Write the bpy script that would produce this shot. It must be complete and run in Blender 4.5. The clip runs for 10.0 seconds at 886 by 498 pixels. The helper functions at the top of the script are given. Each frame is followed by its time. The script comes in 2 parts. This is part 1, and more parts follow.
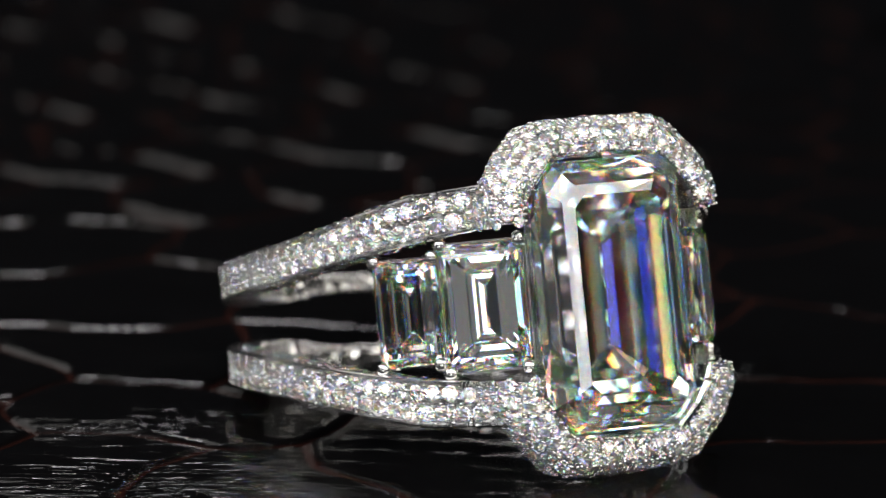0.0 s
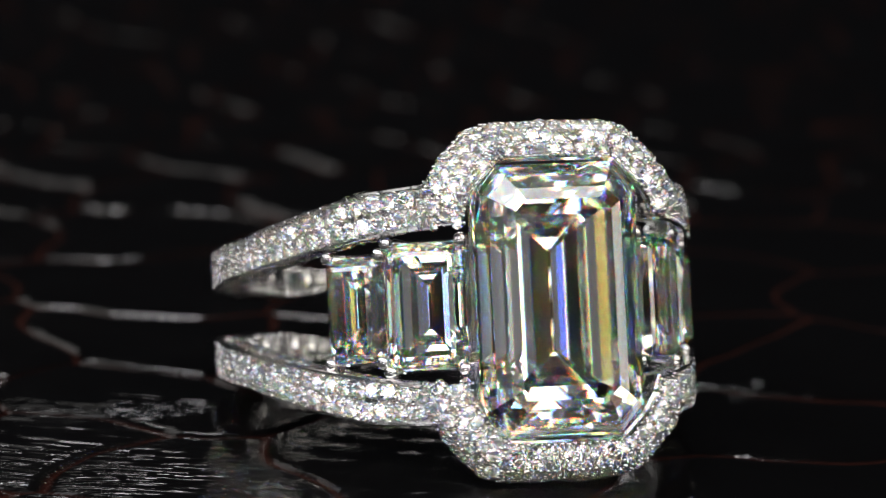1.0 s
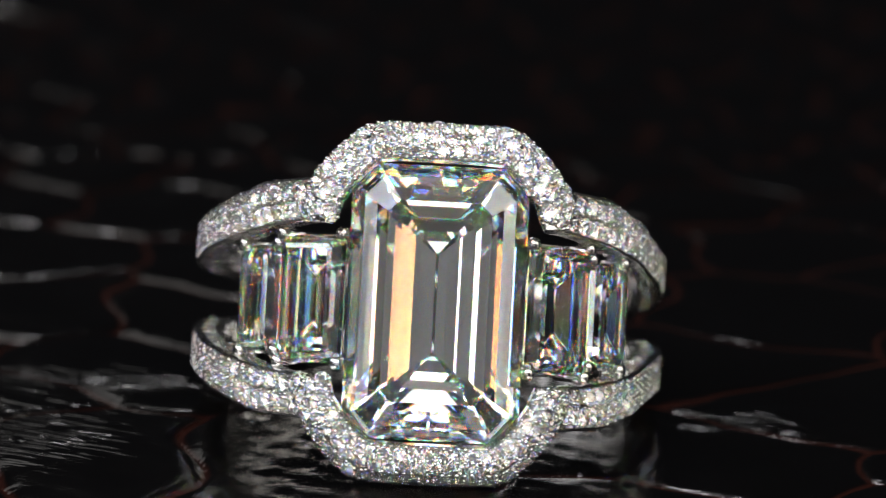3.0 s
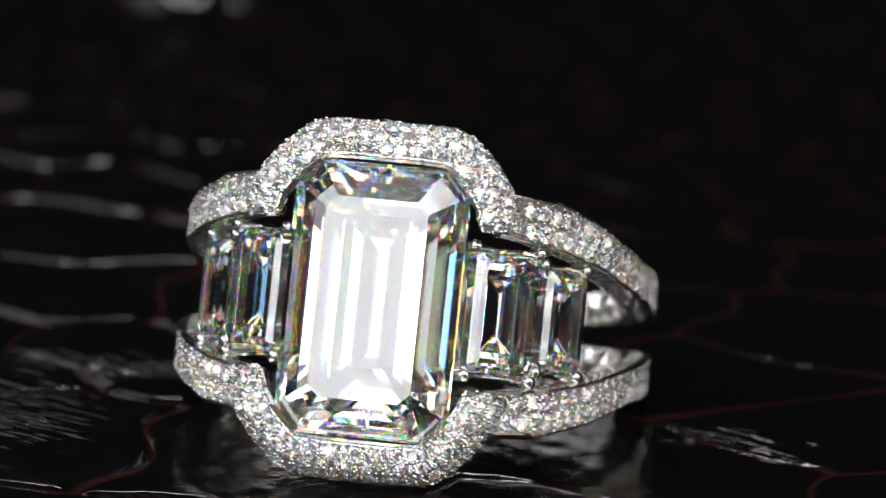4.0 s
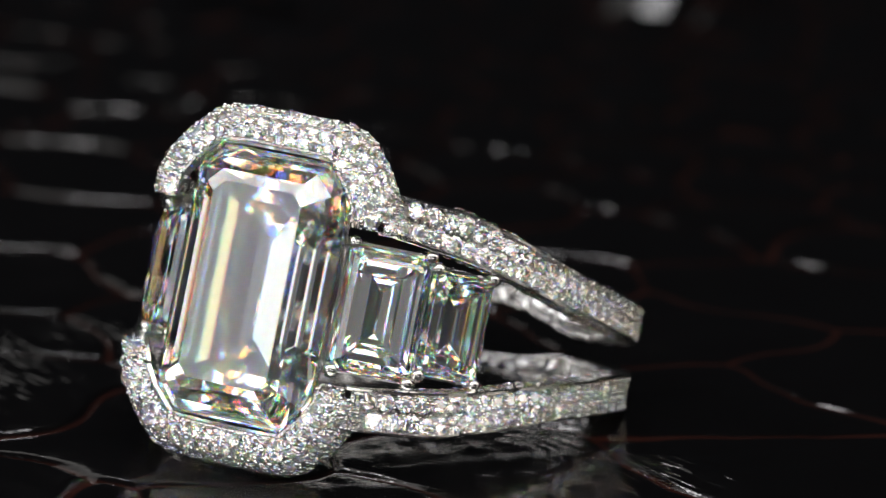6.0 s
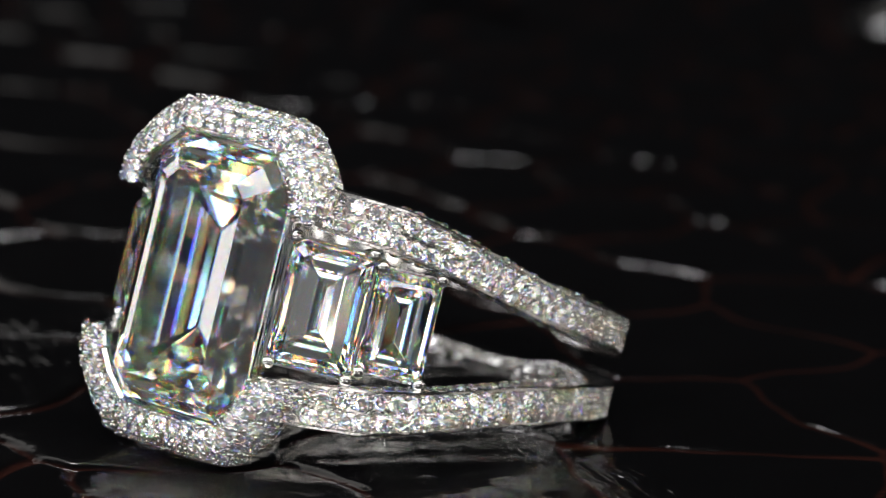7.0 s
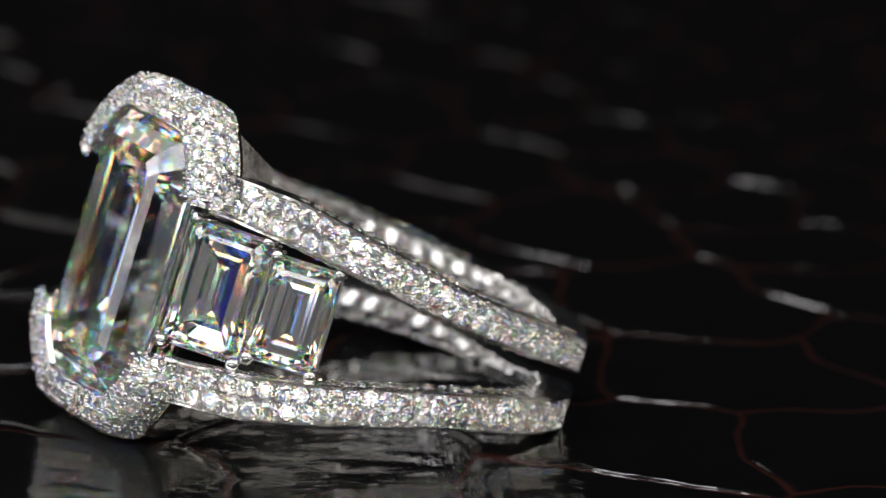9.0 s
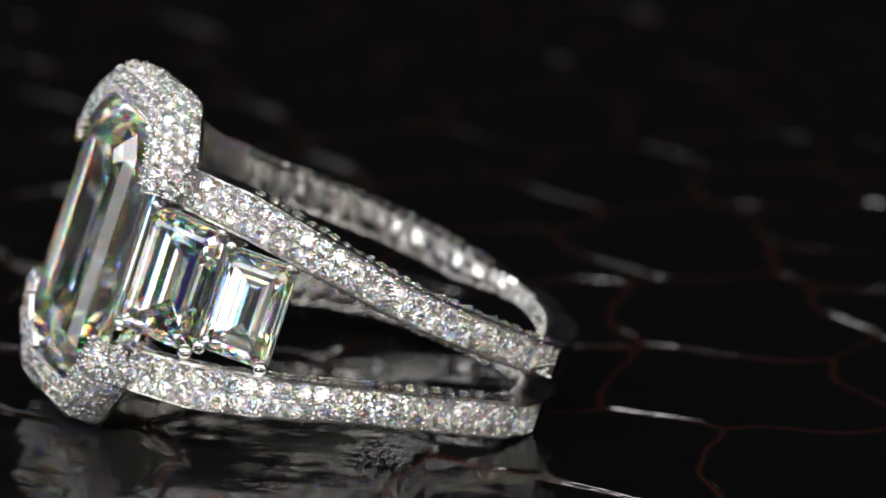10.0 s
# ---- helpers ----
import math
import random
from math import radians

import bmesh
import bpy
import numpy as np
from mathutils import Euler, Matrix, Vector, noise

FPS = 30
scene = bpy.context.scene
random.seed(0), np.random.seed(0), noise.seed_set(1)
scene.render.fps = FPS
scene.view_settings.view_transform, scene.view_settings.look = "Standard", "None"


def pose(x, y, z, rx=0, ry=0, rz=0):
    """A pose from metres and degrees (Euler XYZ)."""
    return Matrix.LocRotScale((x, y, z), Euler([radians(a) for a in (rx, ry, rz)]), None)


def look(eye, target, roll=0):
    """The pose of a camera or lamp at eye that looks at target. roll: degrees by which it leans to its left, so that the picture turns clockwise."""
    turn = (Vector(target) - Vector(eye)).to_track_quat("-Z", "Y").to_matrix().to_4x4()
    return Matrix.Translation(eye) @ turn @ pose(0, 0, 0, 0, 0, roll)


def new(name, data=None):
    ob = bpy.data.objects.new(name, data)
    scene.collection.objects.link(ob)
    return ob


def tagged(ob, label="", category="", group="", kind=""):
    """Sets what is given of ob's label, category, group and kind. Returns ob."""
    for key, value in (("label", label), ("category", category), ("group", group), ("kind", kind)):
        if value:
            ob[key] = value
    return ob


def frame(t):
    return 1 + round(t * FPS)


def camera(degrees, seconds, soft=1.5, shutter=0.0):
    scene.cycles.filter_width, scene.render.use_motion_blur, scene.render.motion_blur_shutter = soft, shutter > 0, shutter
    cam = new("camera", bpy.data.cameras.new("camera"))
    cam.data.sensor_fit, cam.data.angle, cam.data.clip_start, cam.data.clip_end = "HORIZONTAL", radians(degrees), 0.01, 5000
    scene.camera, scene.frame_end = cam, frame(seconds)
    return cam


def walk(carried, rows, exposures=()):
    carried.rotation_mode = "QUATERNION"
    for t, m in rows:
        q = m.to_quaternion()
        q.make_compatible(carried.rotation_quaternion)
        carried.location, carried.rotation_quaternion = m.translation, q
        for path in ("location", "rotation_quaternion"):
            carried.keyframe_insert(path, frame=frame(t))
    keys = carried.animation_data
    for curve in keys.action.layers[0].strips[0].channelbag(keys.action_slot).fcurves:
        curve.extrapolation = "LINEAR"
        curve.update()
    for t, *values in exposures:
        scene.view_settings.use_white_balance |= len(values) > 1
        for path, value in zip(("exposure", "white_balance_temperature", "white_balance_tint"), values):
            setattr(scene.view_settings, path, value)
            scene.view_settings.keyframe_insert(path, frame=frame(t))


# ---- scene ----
# The camera stands still; the ring and its leather turn before it on a table.
EYE = Vector((0.0, -0.229, 0.0669))
cam = camera(10.0, 10.0, soft=1.15)
CAM_POSE = Matrix.Translation(EYE) @ pose(0, 0, 0, 0, 0, -0.284) @ pose(0, 0, 0, 90 - 14.754) @ pose(0, 0, 0, 0, 0, 1.825)
walk(cam, [(0.0, CAM_POSE), (10.0, CAM_POSE)], exposures=[(0.0, 0.0), (10.0, 0.0)])
cam.data.dof.use_dof = True
cam.data.dof.focus_distance = 0.222
cam.data.dof.aperture_fstop = 50.0
scene.cycles.max_bounces, scene.cycles.glossy_bounces, scene.cycles.transmission_bounces = 24, 16, 24

# ---- light: a dark studio, small lamps round the table, and unseen fill panels added ----
world = bpy.data.worlds.new("dark_studio")
scene.world = world
world.use_nodes = True
world.node_tree.nodes["Background"].inputs[0].default_value = (0.55, 0.6, 0.7, 1)
world.node_tree.nodes["Background"].inputs[1].default_value = 0.010


def studio_lamp(name, azimuth, elevation, distance, size, glow, colour=(1, 1, 1), height=None):
    """azimuth: degrees to the right of the camera as seen from the ring; 180 is behind the ring."""
    a, e = radians(azimuth), radians(elevation)
    eye = Vector((math.sin(a) * math.cos(e), -math.cos(a) * math.cos(e), math.sin(e))) * distance
    data = bpy.data.lights.new(name, "AREA")
    data.shape, data.size, data.energy, data.color = "RECTANGLE", size, glow * math.pi * size * (height or size), colour
    data.size_y = height or size
    ob = new(name, data)
    ob.matrix_world = look(eye, (0, 0, 0.006))
    return ob


studio_lamp("key_lamp", 14, 19, 0.60, 0.065, 2.8, (1.0, 0.975, 0.96), 0.10)
studio_lamp("front_lamp", -18, 19, 0.60, 0.05, 3.6, (1.0, 0.98, 0.98), 0.08)
studio_lamp("front_lamp", -13, 8, 0.60, 0.065, 5.0, (1.0, 0.98, 0.98), 0.08)
studio_lamp("left_softbox", -50, 42, 0.60, 0.46, 2.6, (0.97, 0.97, 1.0), 0.40)
# two unseen panels, added only to brighten stripes inside the stones
studio_lamp("left_fill", -64, 13, 0.60, 0.17, 1.15, (0.99, 0.97, 1.0), 0.18)
studio_lamp("right_fill", 81, 14, 0.60, 0.22, 1.8, (1.0, 0.94, 0.84), 0.20)
# fill added at the side for the stones once the head faces left
studio_lamp("side_fill", -102, 30, 0.60, 0.28, 3.3, (0.98, 0.97, 1.0), 0.30)
studio_lamp("right_softbox", 56, 41, 0.60, 0.46, 2.5, (1.0, 0.955, 0.90), 0.40)
studio_lamp("overhead_softbox", 2, 52, 0.60, 0.30, 3.6, (1.0, 0.975, 0.97), 0.24)
# unseen pair added low down to lift the stones' dark facets
studio_lamp("low_fill", -32, 2, 0.60, 0.16, 3.4, (1.0, 1.0, 0.98), 0.04)
studio_lamp("low_fill", 30, 2, 0.60, 0.14, 3.4, (1.0, 0.955, 0.93), 0.04)
# broad general fill, added beyond the softboxes to brighten stones and pave
studio_lamp("front_fill", 0, 41, 1.10, 1.05, 1.75, (1.0, 0.975, 0.97), 0.34)
# large dim overhead panel, added to give the stones mid-greys
studio_lamp("ceiling_fill", 0, 74, 1.10, 1.5, 0.3, (1.0, 0.98, 0.99), 1.1)
# faintly glowing sheet added behind the camera; nothing here reflects
studio_lamp("camera_side_fill", 0, 14, 0.63, 0.8, 0.15, (1.0, 0.985, 0.99), 0.42)
# tiny strong source added for glints in the pave and on the leather
studio_lamp("sparkle_spot", -60, 70, 0.60, 0.03, 45.0, (1.0, 0.98, 0.98), 0.03)
# wide weak panel added behind the ring for soft streaks along the creases
studio_lamp("back_fill", -152, 38, 1.10, 0.7, 0.75, (1.0, 0.97, 0.94), 0.34)
studio_lamp("back_lamp", -174, 44, 0.60, 0.08, 15.0, (0.99, 0.98, 1.0), 0.05)


# ---- materials ----
def material(name):
    m = bpy.data.materials.new(name)
    m.use_nodes = True
    n = m.node_tree.nodes
    return m, n, m.node_tree.links, n["Principled BSDF"]


SPECTRUM = (((0.34, 0.02, 0.03), -1.0), ((0.34, 0.16, 0.01), -0.6), ((0.22, 0.32, 0.02), -0.2),
            ((0.05, 0.33, 0.12), 0.2), ((0.02, 0.14, 0.38), 0.6), ((0.03, 0.03, 0.44), 1.0))

BRIEF_SPECTRUM = (((0.68, 0.18, 0.04), -0.8), ((0.27, 0.65, 0.14), 0.0), ((0.05, 0.17, 0.82), 0.8))


def diamond(name, spectrum, spread, purity):
    """The upper facets of a clear stone: tinted glasses of rising index, white in sum, which give the fire."""
    m, n, l, b = material(name)
    n.remove(b)
    total = None
    for colour, shift in spectrum:
        g = n.new("ShaderNodeBsdfGlass")
        g.inputs["Color"].default_value = [c * purity + (1 - purity) / len(spectrum) for c in colour] + [1]
        g.inputs["IOR"].default_value = 2.42 + spread * shift
        g.inputs["Roughness"].default_value = 0.0
        if total is not None:
            add = n.new("ShaderNodeAddShader")
            l.new(total, add.inputs[0])
            l.new(g.outputs[0], add.inputs[1])
            total = add.outputs[0]
        else:
            total = g.outputs[0]
    l.new(total, n["Material Output"].inputs["Surface"])
    return m


def clear_stone(name):
    m, n, l, b = material(name)
    n.remove(b)
    g = n.new("ShaderNodeBsdfGlass")
    g.inputs["IOR"].default_value = 2.42
    g.inputs["Roughness"].default_value = 0.0
    l.new(g.outputs[0], n["Material Output"].inputs["Surface"])
    return m


def white_gold(name, rough, scale=900, depth=0.00005):
    m, n, l, b = material(name)
    b.inputs["Metallic"].default_value = 1.0
    b.inputs["Base Color"].default_value = (0.78, 0.77, 0.75, 1)
    tc = n.new("ShaderNodeTexCoord")
    no = n.new("ShaderNodeTexNoise")
    no.inputs["Scale"].default_value = scale
    no.inputs["Detail"].default_value = 4
    l.new(tc.outputs["Object"], no.inputs["Vector"])
    mr = n.new("ShaderNodeMapRange")
    mr.inputs["To Min"].default_value, mr.inputs["To Max"].default_value = rough * 0.6, rough * 1.7
    l.new(no.outputs["Fac"], mr.inputs["Value"])
    l.new(mr.outputs[0], b.inputs["Roughness"])
    bu = n.new("ShaderNodeBump")
    bu.inputs["Strength"].default_value, bu.inputs["Distance"].default_value = 0.3, depth
    l.new(no.outputs["Fac"], bu.inputs["Height"])
    l.new(bu.outputs[0], b.inputs["Normal"])
    return m


def leather_material():
    m, n, l, b = material("black_scaled_leather")
    at = n.new("ShaderNodeAttribute")
    at.attribute_name = "crease"
    tc = n.new("ShaderNodeTexCoord")
    fine = n.new("ShaderNodeTexNoise")
    fine.inputs["Scale"].default_value, fine.inputs["Detail"].default_value = 1500, 2
    l.new(tc.outputs["Object"], fine.inputs["Vector"])
    coarse = n.new("ShaderNodeTexNoise")
    coarse.inputs["Scale"].default_value, coarse.inputs["Detail"].default_value = 260, 4
    l.new(tc.outputs["Object"], coarse.inputs["Vector"])
    ramp = n.new("ShaderNodeValToRGB")
    ramp.color_ramp.elements[0].position, ramp.color_ramp.elements[0].color = 0.15, (0.0022, 0.002, 0.0021, 1)
    ramp.color_ramp.elements[1].position, ramp.color_ramp.elements[1].color = 0.95, (0.022, 0.0066, 0.0046, 1)
    mix = n.new("ShaderNodeMath")
    mix.operation = "MULTIPLY_ADD"
    mix.inputs[1].default_value = 0.25
    l.new(coarse.outputs["Fac"], mix.inputs[0])
    add = n.new("ShaderNodeMath")
    add.operation = "SUBTRACT"
    add.inputs[1].default_value = 0.125
    l.new(at.outputs["Fac"], add.inputs[0])
    l.new(add.outputs[0], mix.inputs[2])
    l.new(mix.outputs[0], ramp.inputs[0])
    l.new(ramp.outputs[0], b.inputs["Base Color"])
    b.inputs["Specular IOR Level"].default_value = 0.24
    mr = n.new("ShaderNodeMapRange")
    mr.inputs["From Min"].default_value, mr.inputs["From Max"].default_value = 0.3, 0.7
    mr.inputs["To Min"].default_value, mr.inputs["To Max"].default_value = 0.07, 0.17
    l.new(coarse.outputs["Fac"], mr.inputs["Value"])
    l.new(mr.outputs[0], b.inputs["Roughness"])
    h = n.new("ShaderNodeMath")
    h.operation = "MULTIPLY_ADD"
    h.inputs[1].default_value = 0.35
    l.new(fine.outputs["Fac"], h.inputs[0])
    co = n.new("ShaderNodeMath")
    co.operation = "MULTIPLY"
    co.inputs[1].default_value = 3.0
    l.new(coarse.outputs["Fac"], co.inputs[0])
    l.new(co.outputs[0], h.inputs[2])
    # fine parallel wrinkles on some of the scales
    mp = n.new("ShaderNodeMapping")
    mp.inputs["Scale"].default_value = (420, 2300, 1000)
    ro = n.new("ShaderNodeMapping")
    ro.inputs["Rotation"].default_value = (0, 0, radians(20))
    l.new(tc.outputs["Object"], ro.inputs["Vector"])
    l.new(ro.outputs[0], mp.inputs["Vector"])
    wr = n.new("ShaderNodeTexNoise")
    wr.inputs["Scale"].default_value, wr.inputs["Detail"].default_value = 1.0, 1
    l.new(mp.outputs[0], wr.inputs["Vector"])
    wa = n.new("ShaderNodeAttribute")
    wa.attribute_name = "wrinkle"
    pm = n.new("ShaderNodeMath")
    pm.operation = "MULTIPLY"
    pm.inputs[1].default_value = 10.0
    l.new(wa.outputs["Fac"], pm.inputs[0])
    wm = n.new("ShaderNodeMath")
    wm.operation = "MULTIPLY_ADD"
    l.new(wr.outputs["Fac"], wm.inputs[0])
    l.new(pm.outputs[0], wm.inputs[1])
    l.new(h.outputs[0], wm.inputs[2])
    h = wm
    bu = n.new("ShaderNodeBump")
    bu.inputs["Strength"].default_value, bu.inputs["Distance"].default_value = 0.6, 0.00008
    l.new(h.outputs[0], bu.inputs["Height"])
    l.new(bu.outputs[0], b.inputs["Normal"])
    return m


STONE = diamond("fiery_clear_stone", SPECTRUM, 0.105, 0.74)
SPARK = diamond("small_fiery_stone", BRIEF_SPECTRUM, 0.08, 0.45)
MELEE = clear_stone("small_clear_stone")
GOLD = white_gold("polished_white_gold", 0.10)
GOLD_AZURE = white_gold("pierced_white_gold", 0.16, 520, 0.0003)
LEATHER = leather_material()

# ---- turning ----
MM = 0.001


def turn(t):
    return pose(0, 0, 0, 0, 0, 25.0 - 10.0 * t)


# The ring lies on its side: u points out of its head, v across, w along the finger; origin at the finger hole's centre.
TILT, AZ = radians(17.06), radians(6.1)
FWD = Vector((math.sin(AZ), -math.cos(AZ), 0))
ACROSS = Vector((math.cos(AZ), math.sin(AZ), 0))
UP = Vector((0, 0, 1))
EU = FWD * math.cos(TILT) + UP * math.sin(TILT)
EW = UP * math.cos(TILT) - FWD * math.sin(TILT)
CENTRE = (FWD * 2.12 + ACROSS * 0.5 + UP * 4.08 + EU * 3.0) * MM
RING = Matrix.Translation(CENTRE) @ Matrix((
    (EU.x, ACROSS.x, EW.x, 0), (EU.y, ACROSS.y, EW.y, 0), (EU.z, ACROSS.z, EW.z, 0), (0, 0, 0, 1))) @ pose(0, 0, 0, -1.6)


def part(name, bm, mat, parent, label="", smooth=False):
    """One mesh under a thing or part; the bmesh is in the parent's space, in millimetres."""
    me = bpy.data.meshes.new(name)
    bmesh.ops.scale(bm, vec=(MM, MM, MM), verts=bm.verts)
    bmesh.ops.recalc_face_normals(bm, faces=bm.faces)
    if smooth:
        for f in bm.faces:
            f.smooth = True
    bm.to_mesh(me)
    bm.free()
    me.materials.append(mat)
    ob = new(name, me)
    ob.parent = parent
    if label:
        tagged(ob, label)
    return ob


def two_sided(ob):
    """Facets below the girdle take the plain clear stone."""
    ob.data.materials.append(MELEE)
    for f in ob.data.polygons:
        f.material_index = 1 if f.center.z < 0 else 0
    return ob


def facing(at, out, up):
    """A pose in millimetres' space whose z looks along out and whose y leans to up."""
    z = Vector(out).normalized()
    x = Vector(up).cross(z).normalized()
    y = z.cross(x)
    m = Matrix(((x.x, y.x, z.x, 0), (x.y, y.y, z.y, 0), (x.z, y.z, z.z, 0), (0, 0, 0, 1)))
    return Matrix.Translation(Vector(at)) @ m


def step_cut(half_x, half_y, corner, levels):
    """A cut-corner step-cut stone. levels: (inset, height) from the table down; the last one is a keel."""
    bm = bmesh.new()
    rings = []
    for inset, z in levels:
        a, b, c = max(half_x - inset, 0.05), half_y - inset, max(corner - inset * 0.35, 0.03)
        c = min(c, a * 0.8)
        rings.append([bm.verts.new(p) for p in (
            (a, b - c, z), (a - c, b, z), (c - a, b, z), (-a, b - c, z),
            (-a, c - b, z), (c - a, -b, z), (a - c, -b, z), (a, c - b, z))])
    for r, s in zip(rings, rings[1:]):
        for i in range(8):
            bm.faces.new((r[i], r[(i + 1) % 8], s[(i + 1) % 8], s[i]))
    bm.faces.new(rings[0])
    bm.faces.new(rings[-1][::-1])
    return bm


def brilliant_mesh():
    """A round brilliant of diameter 1 mm, girdle at height 0, table towards +z."""
    bm = bmesh.new()
    table = [bm.verts.new((0.28 * math.cos(k * math.tau / 8), 0.28 * math.sin(k * math.tau / 8), 0.16)) for k in range(8)]
    mid = [bm.verts.new((0.41 * math.cos((k + 0.5) * math.tau / 8), 0.41 * math.sin((k + 0.5) * math.tau / 8), 0.09)) for k in range(8)]
    gird = [bm.verts.new((0.5 * math.cos(k * math.tau / 16), 0.5 * math.sin(k * math.tau / 16), 0.0)) for k in range(16)]
    low = [bm.verts.new((0.3 * math.cos((k + 0.5) * math.tau / 8), 0.3 * math.sin((k + 0.5) * math.tau / 8), -0.2)) for k in range(8)]
    tip = bm.verts.new((0, 0, -0.43))
    bm.faces.new(table)
    for k in range(8):
        n = (k + 1) % 8
        bm.faces.new((table[k], mid[k], table[n]))
        bm.faces.new((table[k], mid[k - 1], gird[2 * k], mid[k]))
        bm.faces.new((mid[k], gird[2 * k], gird[2 * k + 1]))
        bm.faces.new((mid[k], gird[2 * k + 1], gird[(2 * k + 2) % 16]))
        bm.faces.new((low[k], gird[2 * k + 1], gird[2 * k]))
        bm.faces.new((low[k], gird[(2 * k + 2) % 16], gird[2 * k + 1]))
        bm.faces.new((low[k], low[k - 1], tip))
        bm.faces.new((low[k], gird[2 * k], low[k - 1]))
    bmesh.ops.recalc_face_normals(bm, faces=bm.faces)
    bmesh.ops.scale(bm, vec=(MM, MM, MM), verts=bm.verts)
    me = bpy.data.meshes.new("pave_stone")
    bm.to_mesh(me)
    bm.free()
    me.materials.append(SPARK)
    me.materials.append(MELEE)
    for f in me.polygons:
        f.material_index = 1 if f.center.z < 0 else 0
    return me


PAVE = brilliant_mesh()
rng = random.Random(7)


def pave_stone(parent, at, out, up, size):
    """A small round stone, at a place in millimetres in the ring's space, tipped a little at random."""
    ob = new("pave_stone", PAVE)
    m = facing(at, out, up) @ Euler((rng.uniform(-0.3, 0.3), rng.uniform(-0.3, 0.3), rng.uniform(0, 6.28))).to_matrix().to_4x4()
    m.translation = (m.translation + Vector((rng.uniform(-1, 1), rng.uniform(-1, 1), rng.uniform(-1, 1))) * 0.04) * MM
    ob.parent = parent
    ob.matrix_basis = m @ Matrix.Scale(size * rng.uniform(0.93, 1.07), 4)
    return ob


def bead(bm, at, r):
    bmesh.ops.create_icosphere(bm, subdivisions=1, radius=r, matrix=Matrix.Translation(Vector(at)))


def sweep(sections):
    """A closed solid through a row of equal loops of points."""
    bm = bmesh.new()
    loops = [[bm.verts.new(p) for p in s] for s in sections]
    for a, b in zip(loops, loops[1:]):
        for i in range(len(a)):
            j = (i + 1) % len(a)
            bm.faces.new((a[i], a[j], b[j], b[i]))
    bm.faces.new(loops[0])
    bm.faces.new(loops[-1][::-1])
    return bm


def interp(x, pts):
    return float(np.interp(x, [p[0] for p in pts], [p[1] for p in pts]))


# ---- the ring ----
ring = new("diamond_ring")
ring.empty_display_size = 0.01
tagged(ring, "white gold ring with emerald-cut stones, lying on black leather", "ring")


def ring_part(name, bm, mat, label="", smooth=False):
    ob = part(name, bm, mat, ring, label, smooth)
    ob.matrix_basis = RING
    return ob


EDGE_OUT = [(29, 5.3), (45, 5.1), (60, 4.5), (90, 3.25), (110, 2.75), (130, 2.25), (160, 2.0), (180, 2.05)]
EDGE_IN = [(29, 3.35), (45, 3.0), (60, 2.55), (90, 1.5), (110, 0.95), (130, 0.62), (148, 0.55), (165, 1.1), (180, 1.3)]
RADIUS = [(26, 12.0), (40, 11.1), (55, 10.45), (72, 10.35), (90, 10.62), (105, 11.1), (122, 11.85), (131, 11.92), (147, 11.75), (156, 11.85), (166, 12.0), (180, 12.0)]


def pave_end(near):
    """Where the set part of the shank ends and the plain polished part begins, in degrees from the head."""
    return 130.0 if near else 157.0


def band_point(phi, r_off, w, side):
    a = abs(phi if phi <= 180 else 360 - phi)
    r = interp(a, RADIUS) + r_off
    # the hand-made shank is a little fuller on one side
    if phi <= 180:
        r += 0.4 * math.exp(-((a - 126) / 13) ** 2) - 0.28 * math.exp(-((a - 79) / 13) ** 2)
    if side > 0:
        w += 0.62 * math.exp(-((a - 122) / 46) ** 2) if phi > 180 else -0.3 * math.exp(-((a - 140) / 16) ** 2)
    return Vector((r * math.cos(radians(phi)), r * math.sin(radians(phi)), w * side))


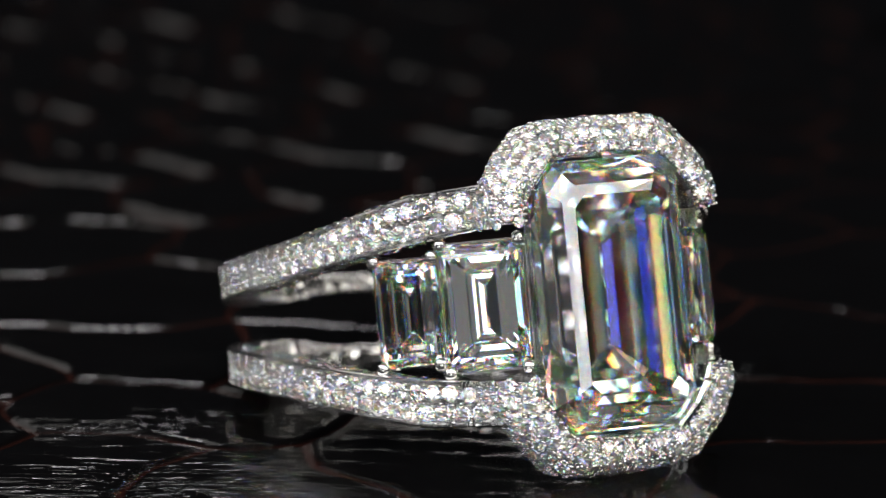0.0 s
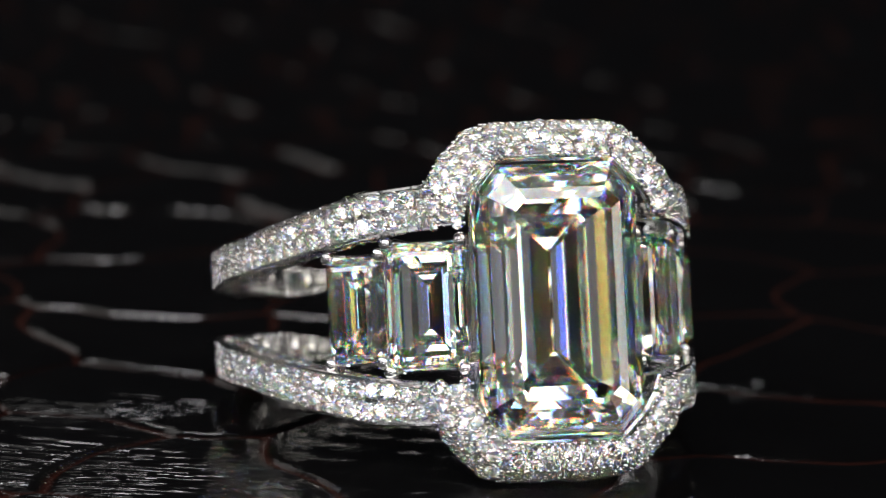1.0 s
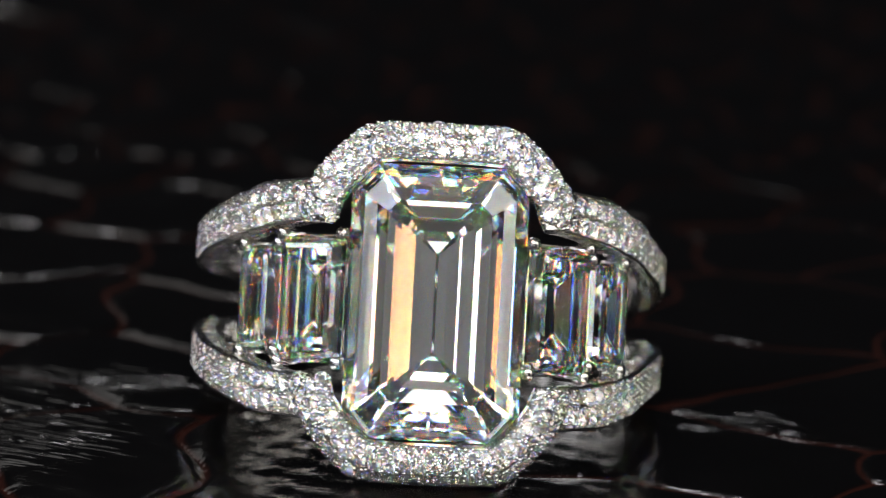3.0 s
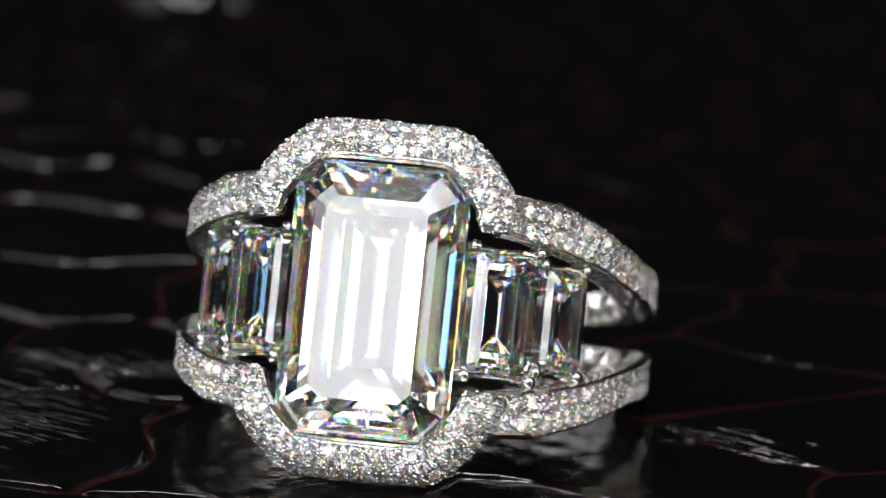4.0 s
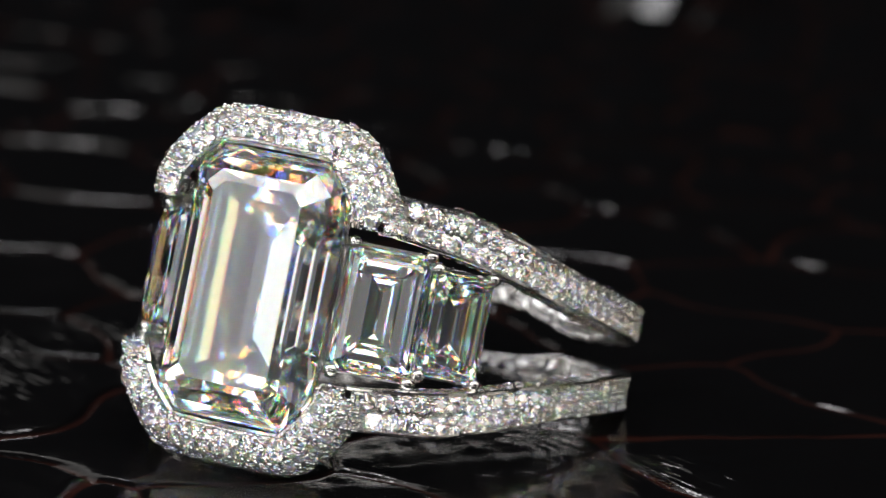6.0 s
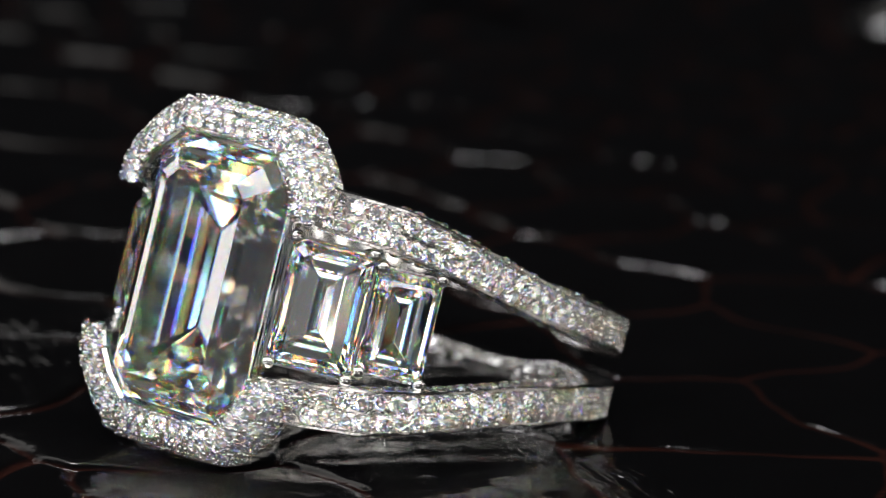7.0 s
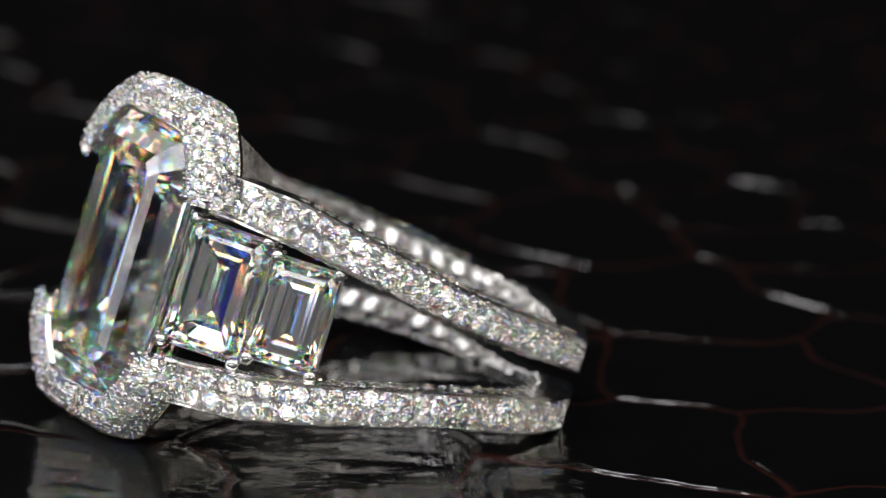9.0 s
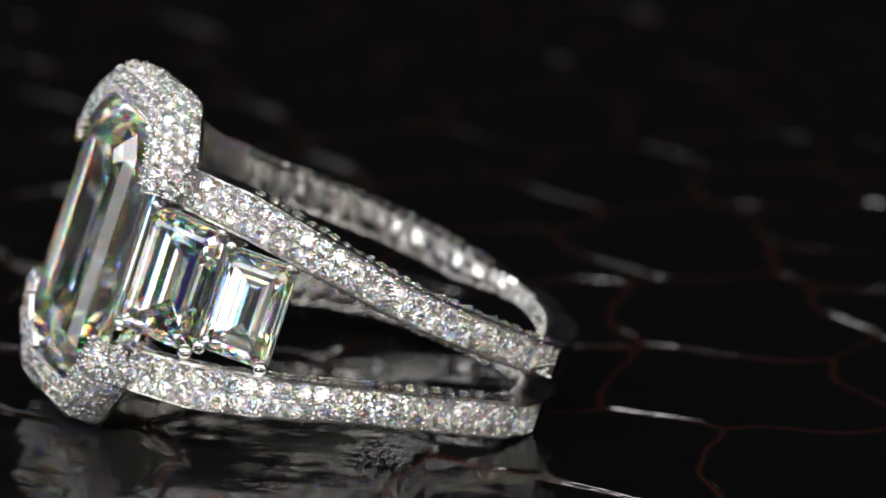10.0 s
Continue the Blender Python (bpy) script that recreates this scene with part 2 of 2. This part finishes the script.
def build_band(side):
    """One of the two arms of the split shank: a rail-edged strip set with two rows of stones."""
    sections = []
    for k in range(221):
        phi = 26 + (334 - 26) * k / 220
        a = phi if phi <= 180 else 360 - phi
        wo, wi = interp(a, EDGE_OUT), interp(a, EDGE_IN)
        floor_r = -0.5 if 28 < a < pave_end(phi <= 180) + 0.6 else 0.04
        cup = 0.2 * (0.5 + 0.5 * math.cos(k * math.tau / 5)) + 0.06 * math.sin(k * 1.7)  # the inside is scalloped behind the stones
        sections.append([band_point(phi, r, w, side) for r, w in (
            (-1.6, wi + 0.2), (-1.78 + cup, (wi + wo) / 2), (-1.6, wo - 0.2), (-1.2, wo), (-0.02, wo), (0.06, wo - 0.04), (0.06, wo - 0.13),
            (floor_r, wo - 0.17), (floor_r, wi + 0.17), (0.06, wi + 0.13), (0.06, wi + 0.04), (-0.02, wi), (-1.2, wi))])
    band = ring_part("shank_band", sweep(sections), GOLD_AZURE, "polished white gold arm set with small round stones")
    band.data.materials.append(GOLD)
    for f in band.data.polygons:  # the plain end of the shank is mirror smooth
        a = math.degrees(math.atan2(f.center.y, f.center.x))
        f.material_index = int(abs(a) > pave_end(a > 0) and f.normal.dot(Vector((f.center.x, f.center.y, 0))) > 0)
    beads = bmesh.new()
    for sgn in (1, -1):
        phi = 31.0
        while phi < pave_end(sgn > 0) - 1:
            wo, wi = interp(phi, EDGE_OUT), interp(phi, EDGE_IN)
            width = wo - wi - 0.36
            d = min(0.84, width * 0.59)
            for k in (0, 1):
                p = phi + (k * 0.5) * math.degrees(d / 11)
                wo2, wi2 = interp(p, EDGE_OUT), interp(p, EDGE_IN)
                w = (wo2 + wi2) / 2 + (k - 0.5) * (wo2 - wi2 - 0.36 - d * 0.98)
                q = p if sgn > 0 else 360 - p
                at = band_point(q, -0.1, w, side)
                out = Vector((math.cos(radians(q)), math.sin(radians(q)), (k - 0.5) * 0.25 * side))
                pave_stone(band, at, out, (0, 0, 1), d * 0.95)
                for dw in (-0.46, -0.16, 0.16, 0.46):
                    qb = q + sgn * math.degrees(d * rng.uniform(0.42, 0.58) / 11)
                    bead(beads, band_point(qb, 0.0, w + dw * d, side), 0.06 + 0.06 * rng.random())
            phi += math.degrees(d / 11) * 1.0
        # small stones on the edge that looks along the finger
        phi = 44.0
        while phi < pave_end(sgn > 0):
            q = phi if sgn > 0 else 360 - phi
            for e, s in ((EDGE_OUT, 1), (EDGE_IN, -1)):
                if s < 0 and phi > 118:
                    continue
                w = interp(phi, e)
                at = band_point(q, -0.62, w + 0.01 * s, side)
                pave_stone(band, at, (0.1 * math.cos(radians(q)), 0.1 * math.sin(radians(q)), s * side), (1, 0.1, 0), 0.6)
            phi += math.degrees(0.68 / 11)
    for k in range(110):  # grains along both inner edges of the shank
        q = 95 + 170 * k / 109
        a = q if q <= 180 else 360 - q
        wo, wi = interp(a, EDGE_OUT), interp(a, EDGE_IN)
        for f in (0.12, 0.88):
            bead(beads, band_point(q + rng.uniform(-0.4, 0.4), -1.55, wi + (wo - wi) * (f + rng.uniform(-0.04, 0.04)), side), rng.uniform(0.1, 0.17))
    b = part("beadwork", beads, GOLD, band, smooth=True)
    tagged(b, "tiny polished metal grains between the stones", kind="stuff")
    return band


for side in (1, -1):
    build_band(side)

# the halo: an upper and a lower arm round the ends of the large stone
ARM = [(-5.1, 3.5, 0.16), (-5.05, 4.5, 0.15), (-4.3, 5.66, 0.12), (-3.05, 6.9, 0), (-1.5, 6.98, 0),
       (1.5, 6.98, 0), (3.05, 6.9, 0), (4.3, 5.66, 0.12), (5.05, 4.5, 0.15), (5.1, 3.5, 0.16)]


def arm_frames(count):
    pts = [Vector((u, v, w)) for v, w, u in ARM]
    seg = [(b - a).length for a, b in zip(pts, pts[1:])]
    total = sum(seg)
    out = []
    for k in range(count):
        s = total * k / (count - 1)
        i = 0
        while i < len(seg) - 1 and s > seg[i]:
            s -= seg[i]
            i += 1
        at = pts[i].lerp(pts[i + 1], min(s / seg[i], 1))
        out.append(at)
    res = []
    for k, at in enumerate(out):
        d = (out[min(k + 1, count - 1)] - out[max(k - 1, 0)]).normalized()
        res.append((at, d, Vector((0, -d.z, d.y)).normalized()))
    return res, total


def build_halo(side):
    frames_, total = arm_frames(90)
    profile = ((-0.86, 11.1), (-0.86, 11.5), (-0.74, 11.62), (-0.68, 11.8), (-0.6, 11.8), (-0.58, 11.45), (0.1, 11.4), (0.42, 11.05), (0.5, 10.6), (0.5, 9.92),
               (0.86, 9.88), (0.8, 9.7), (0.6, 9.62), (-0.3, 9.6), (-0.7, 9.9))
    sections = []
    for k, (at, d, o) in enumerate(frames_):
        grow = min(1, 0.75 + 0.25 * min(k, 89 - k) / 4)
        sections.append([at + o * (off * grow) + Vector((u, 0, 0)) for off, u in profile])
    bm = sweep([[Vector((p.x, p.y, p.z * side)) for p in s] for s in sections])
    arm = ring_part("halo_arm", bm, GOLD, "pave-set white gold halo arm with a polished inner edge")
    beads = bmesh.new()
    rows = ((-0.32, 11.82, 1.0, 0.02, 0.66), (0.2, 11.74, 0.9, 0.42, 0.66), (0.66, 11.38, 0.55, 0.85, 0.66), (0.84, 10.82, 0.12, 1.0, 0.68), (0.84, 10.2, -0.08, 1.0, 0.66))
    n = int(total / 0.65)
    for r, (off, u, cu, co, size) in enumerate(rows):
        fr, _ = arm_frames(n + 1)
        for k in range(n):
            a, b = fr[k], fr[k + 1]
            f = 0.5 if r % 2 else 0.02
            at = a[0].lerp(b[0], f)
            o = (a[2] * (1 - f) + b[2] * f).normalized()
            p = at + o * off + Vector((u, 0, 0))
            out = o * co + Vector((cu, 0, 0))
            pave_stone(arm, p if side > 0 else Vector((p.x, p.y, -p.z)), out if side > 0 else Vector((out.x, out.y, -out.z)), (0.3, 1, 0.2), size)
            for ex, along in ((-0.3, 0.33), (0.3, 0.33), (-0.08, 0.33), (0.32, 0.02)):
                q = p + a[1].cross(out.normalized()) * (ex + rng.uniform(-0.04, 0.04)) + a[1] * along + out.normalized() * 0.02
                bead(beads, (q.x, q.y, q.z * side), 0.06 + 0.06 * rng.random())
    b = part("beadwork", beads, GOLD, arm, smooth=True)
    tagged(b, "tiny polished metal grains between the stones", kind="stuff")
    return arm


for side in (1, -1):
    build_halo(side)

# the large stone and its seat
bm = step_cut(3.88, 6.02, 1.08, [(1.62, 1.34), (1.12, 1.12), (0.58, 0.74), (0.0, 0.15), (0.0, 0.0), (1.0, -1.28), (2.25, -2.64), (3.82, -3.92)])
centre_stone = ring_part("centre_stone", bm, STONE, "large emerald-cut colourless stone")
two_sided(centre_stone)
centre_stone.matrix_basis = RING @ Matrix.Translation((11.25 * MM, 0, 0)) @ facing((0, 0, 0), (1, 0, 0), (0, 0, 1))


def frame_ring(half_x, half_y, corner, inset0, inset1, z0, z1):
    """A cut-corner rectangular collar between two heights."""
    bm = bmesh.new()
    def loop(inset, z):
        a, b, c = half_x - inset, half_y - inset, corner
        return [bm.verts.new(p) for p in ((a, b - c, z), (a - c, b, z), (c - a, b, z), (-a, b - c, z), (-a, c - b, z), (c - a, -b, z), (a - c, -b, z), (a, c - b, z))]
    rows = [loop(inset0, z0), loop(inset0 - 0.25, z0), loop(inset1 - 0.25, z1), loop(inset1, z1)]
    for r, s in zip(rows, rows[1:] + rows[:1]):
        for i in range(8):
            bm.faces.new((r[i], r[(i + 1) % 8], s[(i + 1) % 8], s[i]))
    return bm


def collar(name, seat, half_x, half_y, corner, i0, i1, z0, z1):
    ob = ring_part(name, frame_ring(half_x, half_y, corner, i0, i1, z0, z1), GOLD)
    ob.matrix_basis = RING @ seat
    return ob


def seat_at(u, v, w, out):
    m = facing((u, v, w), out, (0, 0, 1))
    m.translation *= MM
    return m


big_seat = seat_at(11.25, 0, 0, (1, 0, 0))
collar("bezel_rail", big_seat, 3.9, 6.05, 1.2, 0.35, 0.6, -0.55, -0.95)
collar("bezel_rail", big_seat, 3.9, 6.05, 1.2, 1.3, 1.5, -2.2, -2.6)


def peg(a, b, r0, r1):
    """A round claw from a to b with a domed tip."""
    a, b = Vector(a), Vector(b)
    d = (b - a).normalized()
    x = d.orthogonal().normalized()
    y = d.cross(x)
    sections = []
    rows = [(0, r0), (0.6, r0 * 0.8 + r1 * 0.2), (0.85, r1), (0.95, r1 * 0.9), (1.0, r1 * 0.55)]
    for f, r in rows:
        c = a.lerp(b, f)
        sections.append([c + (x * math.cos(k * math.tau / 12) + y * math.sin(k * math.tau / 12)) * r for k in range(12)])
    return sweep(sections)


def claw(a, b, r0=0.28, r1=0.34):
    return ring_part("prong", peg(a, b, r0, r1), GOLD, smooth=True)


# two step-cut stones on either flank of the large one
for s in (1, -1):
    for (u, v, angle, hx, hy) in ((9.38, 5.4, 42, 1.9, 2.82), (6.5, 7.63, 57.7, 1.6, 2.36)):
        out = Vector((math.cos(radians(angle)), s * math.sin(radians(angle)), 0))
        seat = seat_at(u, s * v, 0, out)
        bm = step_cut(hx, hy, 0.36, [(0.62, 0.62), (0.42, 0.52), (0.18, 0.3), (0.0, 0.05), (0.0, -0.02), (0.26 * hx, -0.333 * hx), (0.59 * hx, -0.69 * hx), (0.985 * hx, -1.01 * hx)])
        st = ring_part("side_stone", bm, STONE, "small emerald-cut colourless stone")
        two_sided(st)
        st.matrix_basis = RING @ seat
        collar("seat_rail", seat, hx, hy, 0.36, 0.15, 0.35, -0.3, -0.6)
        tang = Vector((-out.y, out.x, 0)) * s
        mid = Vector((u, s * v, 0))
        for sw in (1, -1):
            for st_ in (1, -1):
                tip = mid + tang * (st_ * (hx - 0.12)) + Vector((0, 0, sw * (hy + 0.05))) + out * 0.38
                root = mid + tang * (st_ * (hx - 0.3)) + Vector((0, 0, sw * (hy - 0.1))) - out * 1.5
                claw(root, tip)

# polished gallery walls behind the halo, joined by a low plate
def slab(corners, depth):
    """A bevelled plate with four corners and a thickness along the vector depth."""
    bm = bmesh.new()
    a = [bm.verts.new(c) for c in corners]
    b = [bm.verts.new(Vector(c) + Vector(depth)) for c in corners]
    bm.faces.new(a)
    bm.faces.new(b[::-1])
    for i in range(4):
        bm.faces.new((a[i], a[(i + 1) % 4], b[(i + 1) % 4], b[i]))
    bmesh.ops.bevel(bm, geom=bm.edges[:], offset=0.07, segments=2, affect="EDGES")
    return bm


for side in (1, -1):
    for s in (1, -1):
        ring_part("gallery_wall", slab([(9.7, 2.9 * s, 7.15 * side), (6.4, 2.6 * s, 5.4 * side), (6.4, 2.6 * s, 4.6 * side), (9.6, 2.9 * s, 4.7 * side)],
                                       (0, -0.4 * s, 0)), GOLD_AZURE, "polished triangular wall under the halo")
    ring_part("gallery_plate", slab([(9.5, 2.55, 5.3 * side), (9.5, -2.55, 5.3 * side), (6.5, -2.45, 4.95 * side), (6.5, 2.45, 4.95 * side)],
                                    (0, 0, -0.4 * side)), GOLD)


# ---- the leather ----
def sheet_mesh(name, verts, faces, crease, wrinkle, normals):
    """A mesh of the quads given by rows of indices into verts, with the crease value on its points."""
    used, inv = np.unique(faces, return_inverse=True)
    faces = inv.reshape(faces.shape)
    me = bpy.data.meshes.new(name)
    me.vertices.add(len(used))
    me.vertices.foreach_set("co", verts[used].ravel().astype(np.float32))
    me.loops.add(faces.size)
    me.loops.foreach_set("vertex_index", faces.ravel().astype(np.int32))
    me.polygons.add(len(faces))
    me.polygons.foreach_set("loop_start", np.arange(0, faces.size, 4, dtype=np.int32))
    me.update(calc_edges=True)
    me.polygons.foreach_set("use_smooth", np.ones(len(faces), dtype=bool))
    at = me.attributes.new("crease", "FLOAT", "POINT")
    at.data.foreach_set("value", crease[used].astype(np.float32))
    at = me.attributes.new("wrinkle", "FLOAT", "POINT")
    at.data.foreach_set("value", wrinkle[used].astype(np.float32))
    me.normals_split_custom_set_from_vertices(normals[used].tolist())
    me.materials.append(LEATHER)
    return me


def leather():
    half, step = [0.0], 0.2
    while half[-1] < 112:
        if half[-1] > 22:
            step *= 1.022
        half.append(half[-1] + min(step, 1.0))
    xs = np.array([-x for x in half[:0:-1]] + half)
    gx, gy = np.meshgrid(xs, xs, indexing="ij")
    r = np.random.RandomState(5)
    seeds = [(4.4, 15), (12.6, 5), (17, 15), (20, -1), (13.5, -10), (-13.3, -13.2), (-14, -0.8), (-20.5, -6.8), (-20.5, 9), (-11, 8.6),
             (-8.3, 18), (5.3, 26), (-4, -13), (-2, 4)]
    near = np.array(seeds)
    # broad scales in the middle of the hide, small ones in rows towards one flank
    for j in range(-11, 3):
        for i in range(-10, 11):
            p = (i * 12.5 + (6.25 if j % 2 else 0) + r.uniform(-2.4, 2.4), j * 10.5 + r.uniform(-1.8, 1.8))
            if np.hypot(near[:, 0] - p[0], near[:, 1] - p[1]).min() > 8.5:
                seeds.append(p)
    for j in range(13):
        for i in range(-14, 15):
            p = (i * 8.4 + (4.2 if j % 2 else 0) + r.uniform(-1.2, 1.2), 30 + j * 6.8 + r.uniform(-0.8, 0.8))
            if np.hypot(near[:, 0] - p[0], near[:, 1] - p[1]).min() > 6.5:
                seeds.append(p)
    seeds = np.array(seeds)
    wx = gx + 0.9 * np.sin(gy * 0.55 + 1.0) + 0.1 * np.sin(gx * 1.3 + gy * 0.9)
    wy = gy + 0.7 * np.sin(gx * 0.5) + 0.1 * np.sin(gy * 1.5 - gx * 1.1)
    f1, f2, owner = np.full(gx.shape, 1e9), np.full(gx.shape, 1e9), np.zeros(gx.shape, int)
    for k, (sx, sy) in enumerate(seeds):
        d = np.sqrt(((wx - sx) * 0.88) ** 2 + (wy - sy) ** 2)
        near = d < f1
        f2 = np.where(near, f1, np.minimum(f2, d))
        f1 = np.minimum(f1, d)
        owner[near] = k
    gap = f2 - f1
    wide = 0.45 + 0.0075 * np.clip(np.hypot(gx, gy) - 24, 0, None)  # the creases open towards the rim of the hide
    dome = 0.75 * (1 - np.exp(-(gap / wide) ** 1.5)) + 0.25 * (1 - np.exp(-gap / 2.5))
    crease = np.exp(-(gap / 0.28) ** 2)
    lumps = 0.02 * np.sin(gx * 1.9 + 0.7 * gy) * np.sin(gy * 2.3 - 0.4 * gx) + 0.05 * np.sin(gx * 0.33) * np.cos(gy * 0.41)
    along, across = (gx + 38) * 0.956 + (gy - 84) * 0.292, (gy - 84) * 0.956 - (gx + 38) * 0.292
    fold = 3.1 * np.clip(1.1 - np.sqrt((across / 8) ** 2 + 0.01), 0, None) * np.exp(-(along / 4.2) ** 2)
    depth = 0.34 - 0.13 / (1 + np.exp(-(gx - 4) / 3)) * (gy < 29) - 0.19 * np.exp(-((gy - 18) / 10) ** 2)
    depth *= (wide / 0.45) ** 0.2
    z = 0.25 - depth * (1 - dome) + lumps * dome + fold
    wrinkle = sum(np.exp(-(((gx - x) / a) ** 2 + ((gy - y) / b) ** 2)) for x, y, a, b in (
        (-18.5, -11.5, 6, 4.5), (-15, -2.5, 5, 1.5), (15.5, -4, 4, 2)))
    wrinkle = (wrinkle * dome).ravel()
    zx, zy = np.gradient(z, xs, xs)
    normals = np.stack([-zx, -zy, np.ones_like(z)], -1).reshape(-1, 3)
    normals /= np.linalg.norm(normals, axis=1)[:, None]
    n = len(xs)
    verts = np.stack([gx, gy, z], -1).reshape(-1, 3) * MM
    idx = np.arange(n * n).reshape(n, n)
    faces = np.stack([idx[:-1, :-1], idx[1:, :-1], idx[1:, 1:], idx[:-1, 1:]], -1).reshape(-1, 4)
    crease, owner, gap = crease.ravel(), owner.ravel()[faces[:, 0]], gap.ravel()[faces].mean(1)
    groove = (gap < 0.3) | (np.abs(verts[faces[:, 0]]).max(1) > 0.062)
    ob = new("leather", sheet_mesh("leather", verts, faces[groove], crease, wrinkle, normals))
    for k in range(len(seeds)):
        mine = faces[~groove & (owner == k)]
        if len(mine) > 6:
            sc = new("scale", sheet_mesh("scale", verts, mine, crease, wrinkle, normals))
            sc.parent = ob
    bm = bmesh.new()
    bmesh.ops.create_cube(bm, size=1, matrix=Matrix.Translation((0, 0, -0.00062)) @ Matrix.Diagonal((0.2236, 0.2236, 0.00096, 1)))
    bmesh.ops.bevel(bm, geom=bm.edges[:], offset=0.0003, segments=2, affect="EDGES")
    me = bpy.data.meshes.new("backing")
    bm.to_mesh(me)
    bm.free()
    me.materials.append(LEATHER)
    back = new("backing", me)
    back.parent = ob
    tagged(back, "plain dark underside of the hide")
    return tagged(ob, "glossy black reptile leather with brown creases between its scales", "leather")


hide = leather()


def table():
    m, n, l, b = material("black_table")
    no = n.new("ShaderNodeTexNoise")
    no.inputs["Scale"].default_value = 30
    mr = n.new("ShaderNodeMapRange")
    mr.inputs["To Min"].default_value, mr.inputs["To Max"].default_value = 0.5, 0.7
    l.new(no.outputs["Fac"], mr.inputs["Value"])
    l.new(mr.outputs[0], b.inputs["Roughness"])
    b.inputs["Base Color"].default_value = (0.01, 0.01, 0.011, 1)
    bm = bmesh.new()
    bmesh.ops.create_cone(bm, cap_ends=True, segments=64, radius1=0.3, radius2=0.3, depth=0.02, matrix=Matrix.Translation((0, 0, -0.0111)))
    me = bpy.data.meshes.new("ground")
    bm.to_mesh(me)
    bm.free()
    me.materials.append(m)
    return tagged(new("ground", me), "plain matt black table top", "table", kind="structure")


table()


def motions():
    rows = [(t * 0.5, turn(t * 0.5)) for t in range(21)]
    walk(ring, rows)
    walk(hide, rows)


motions()
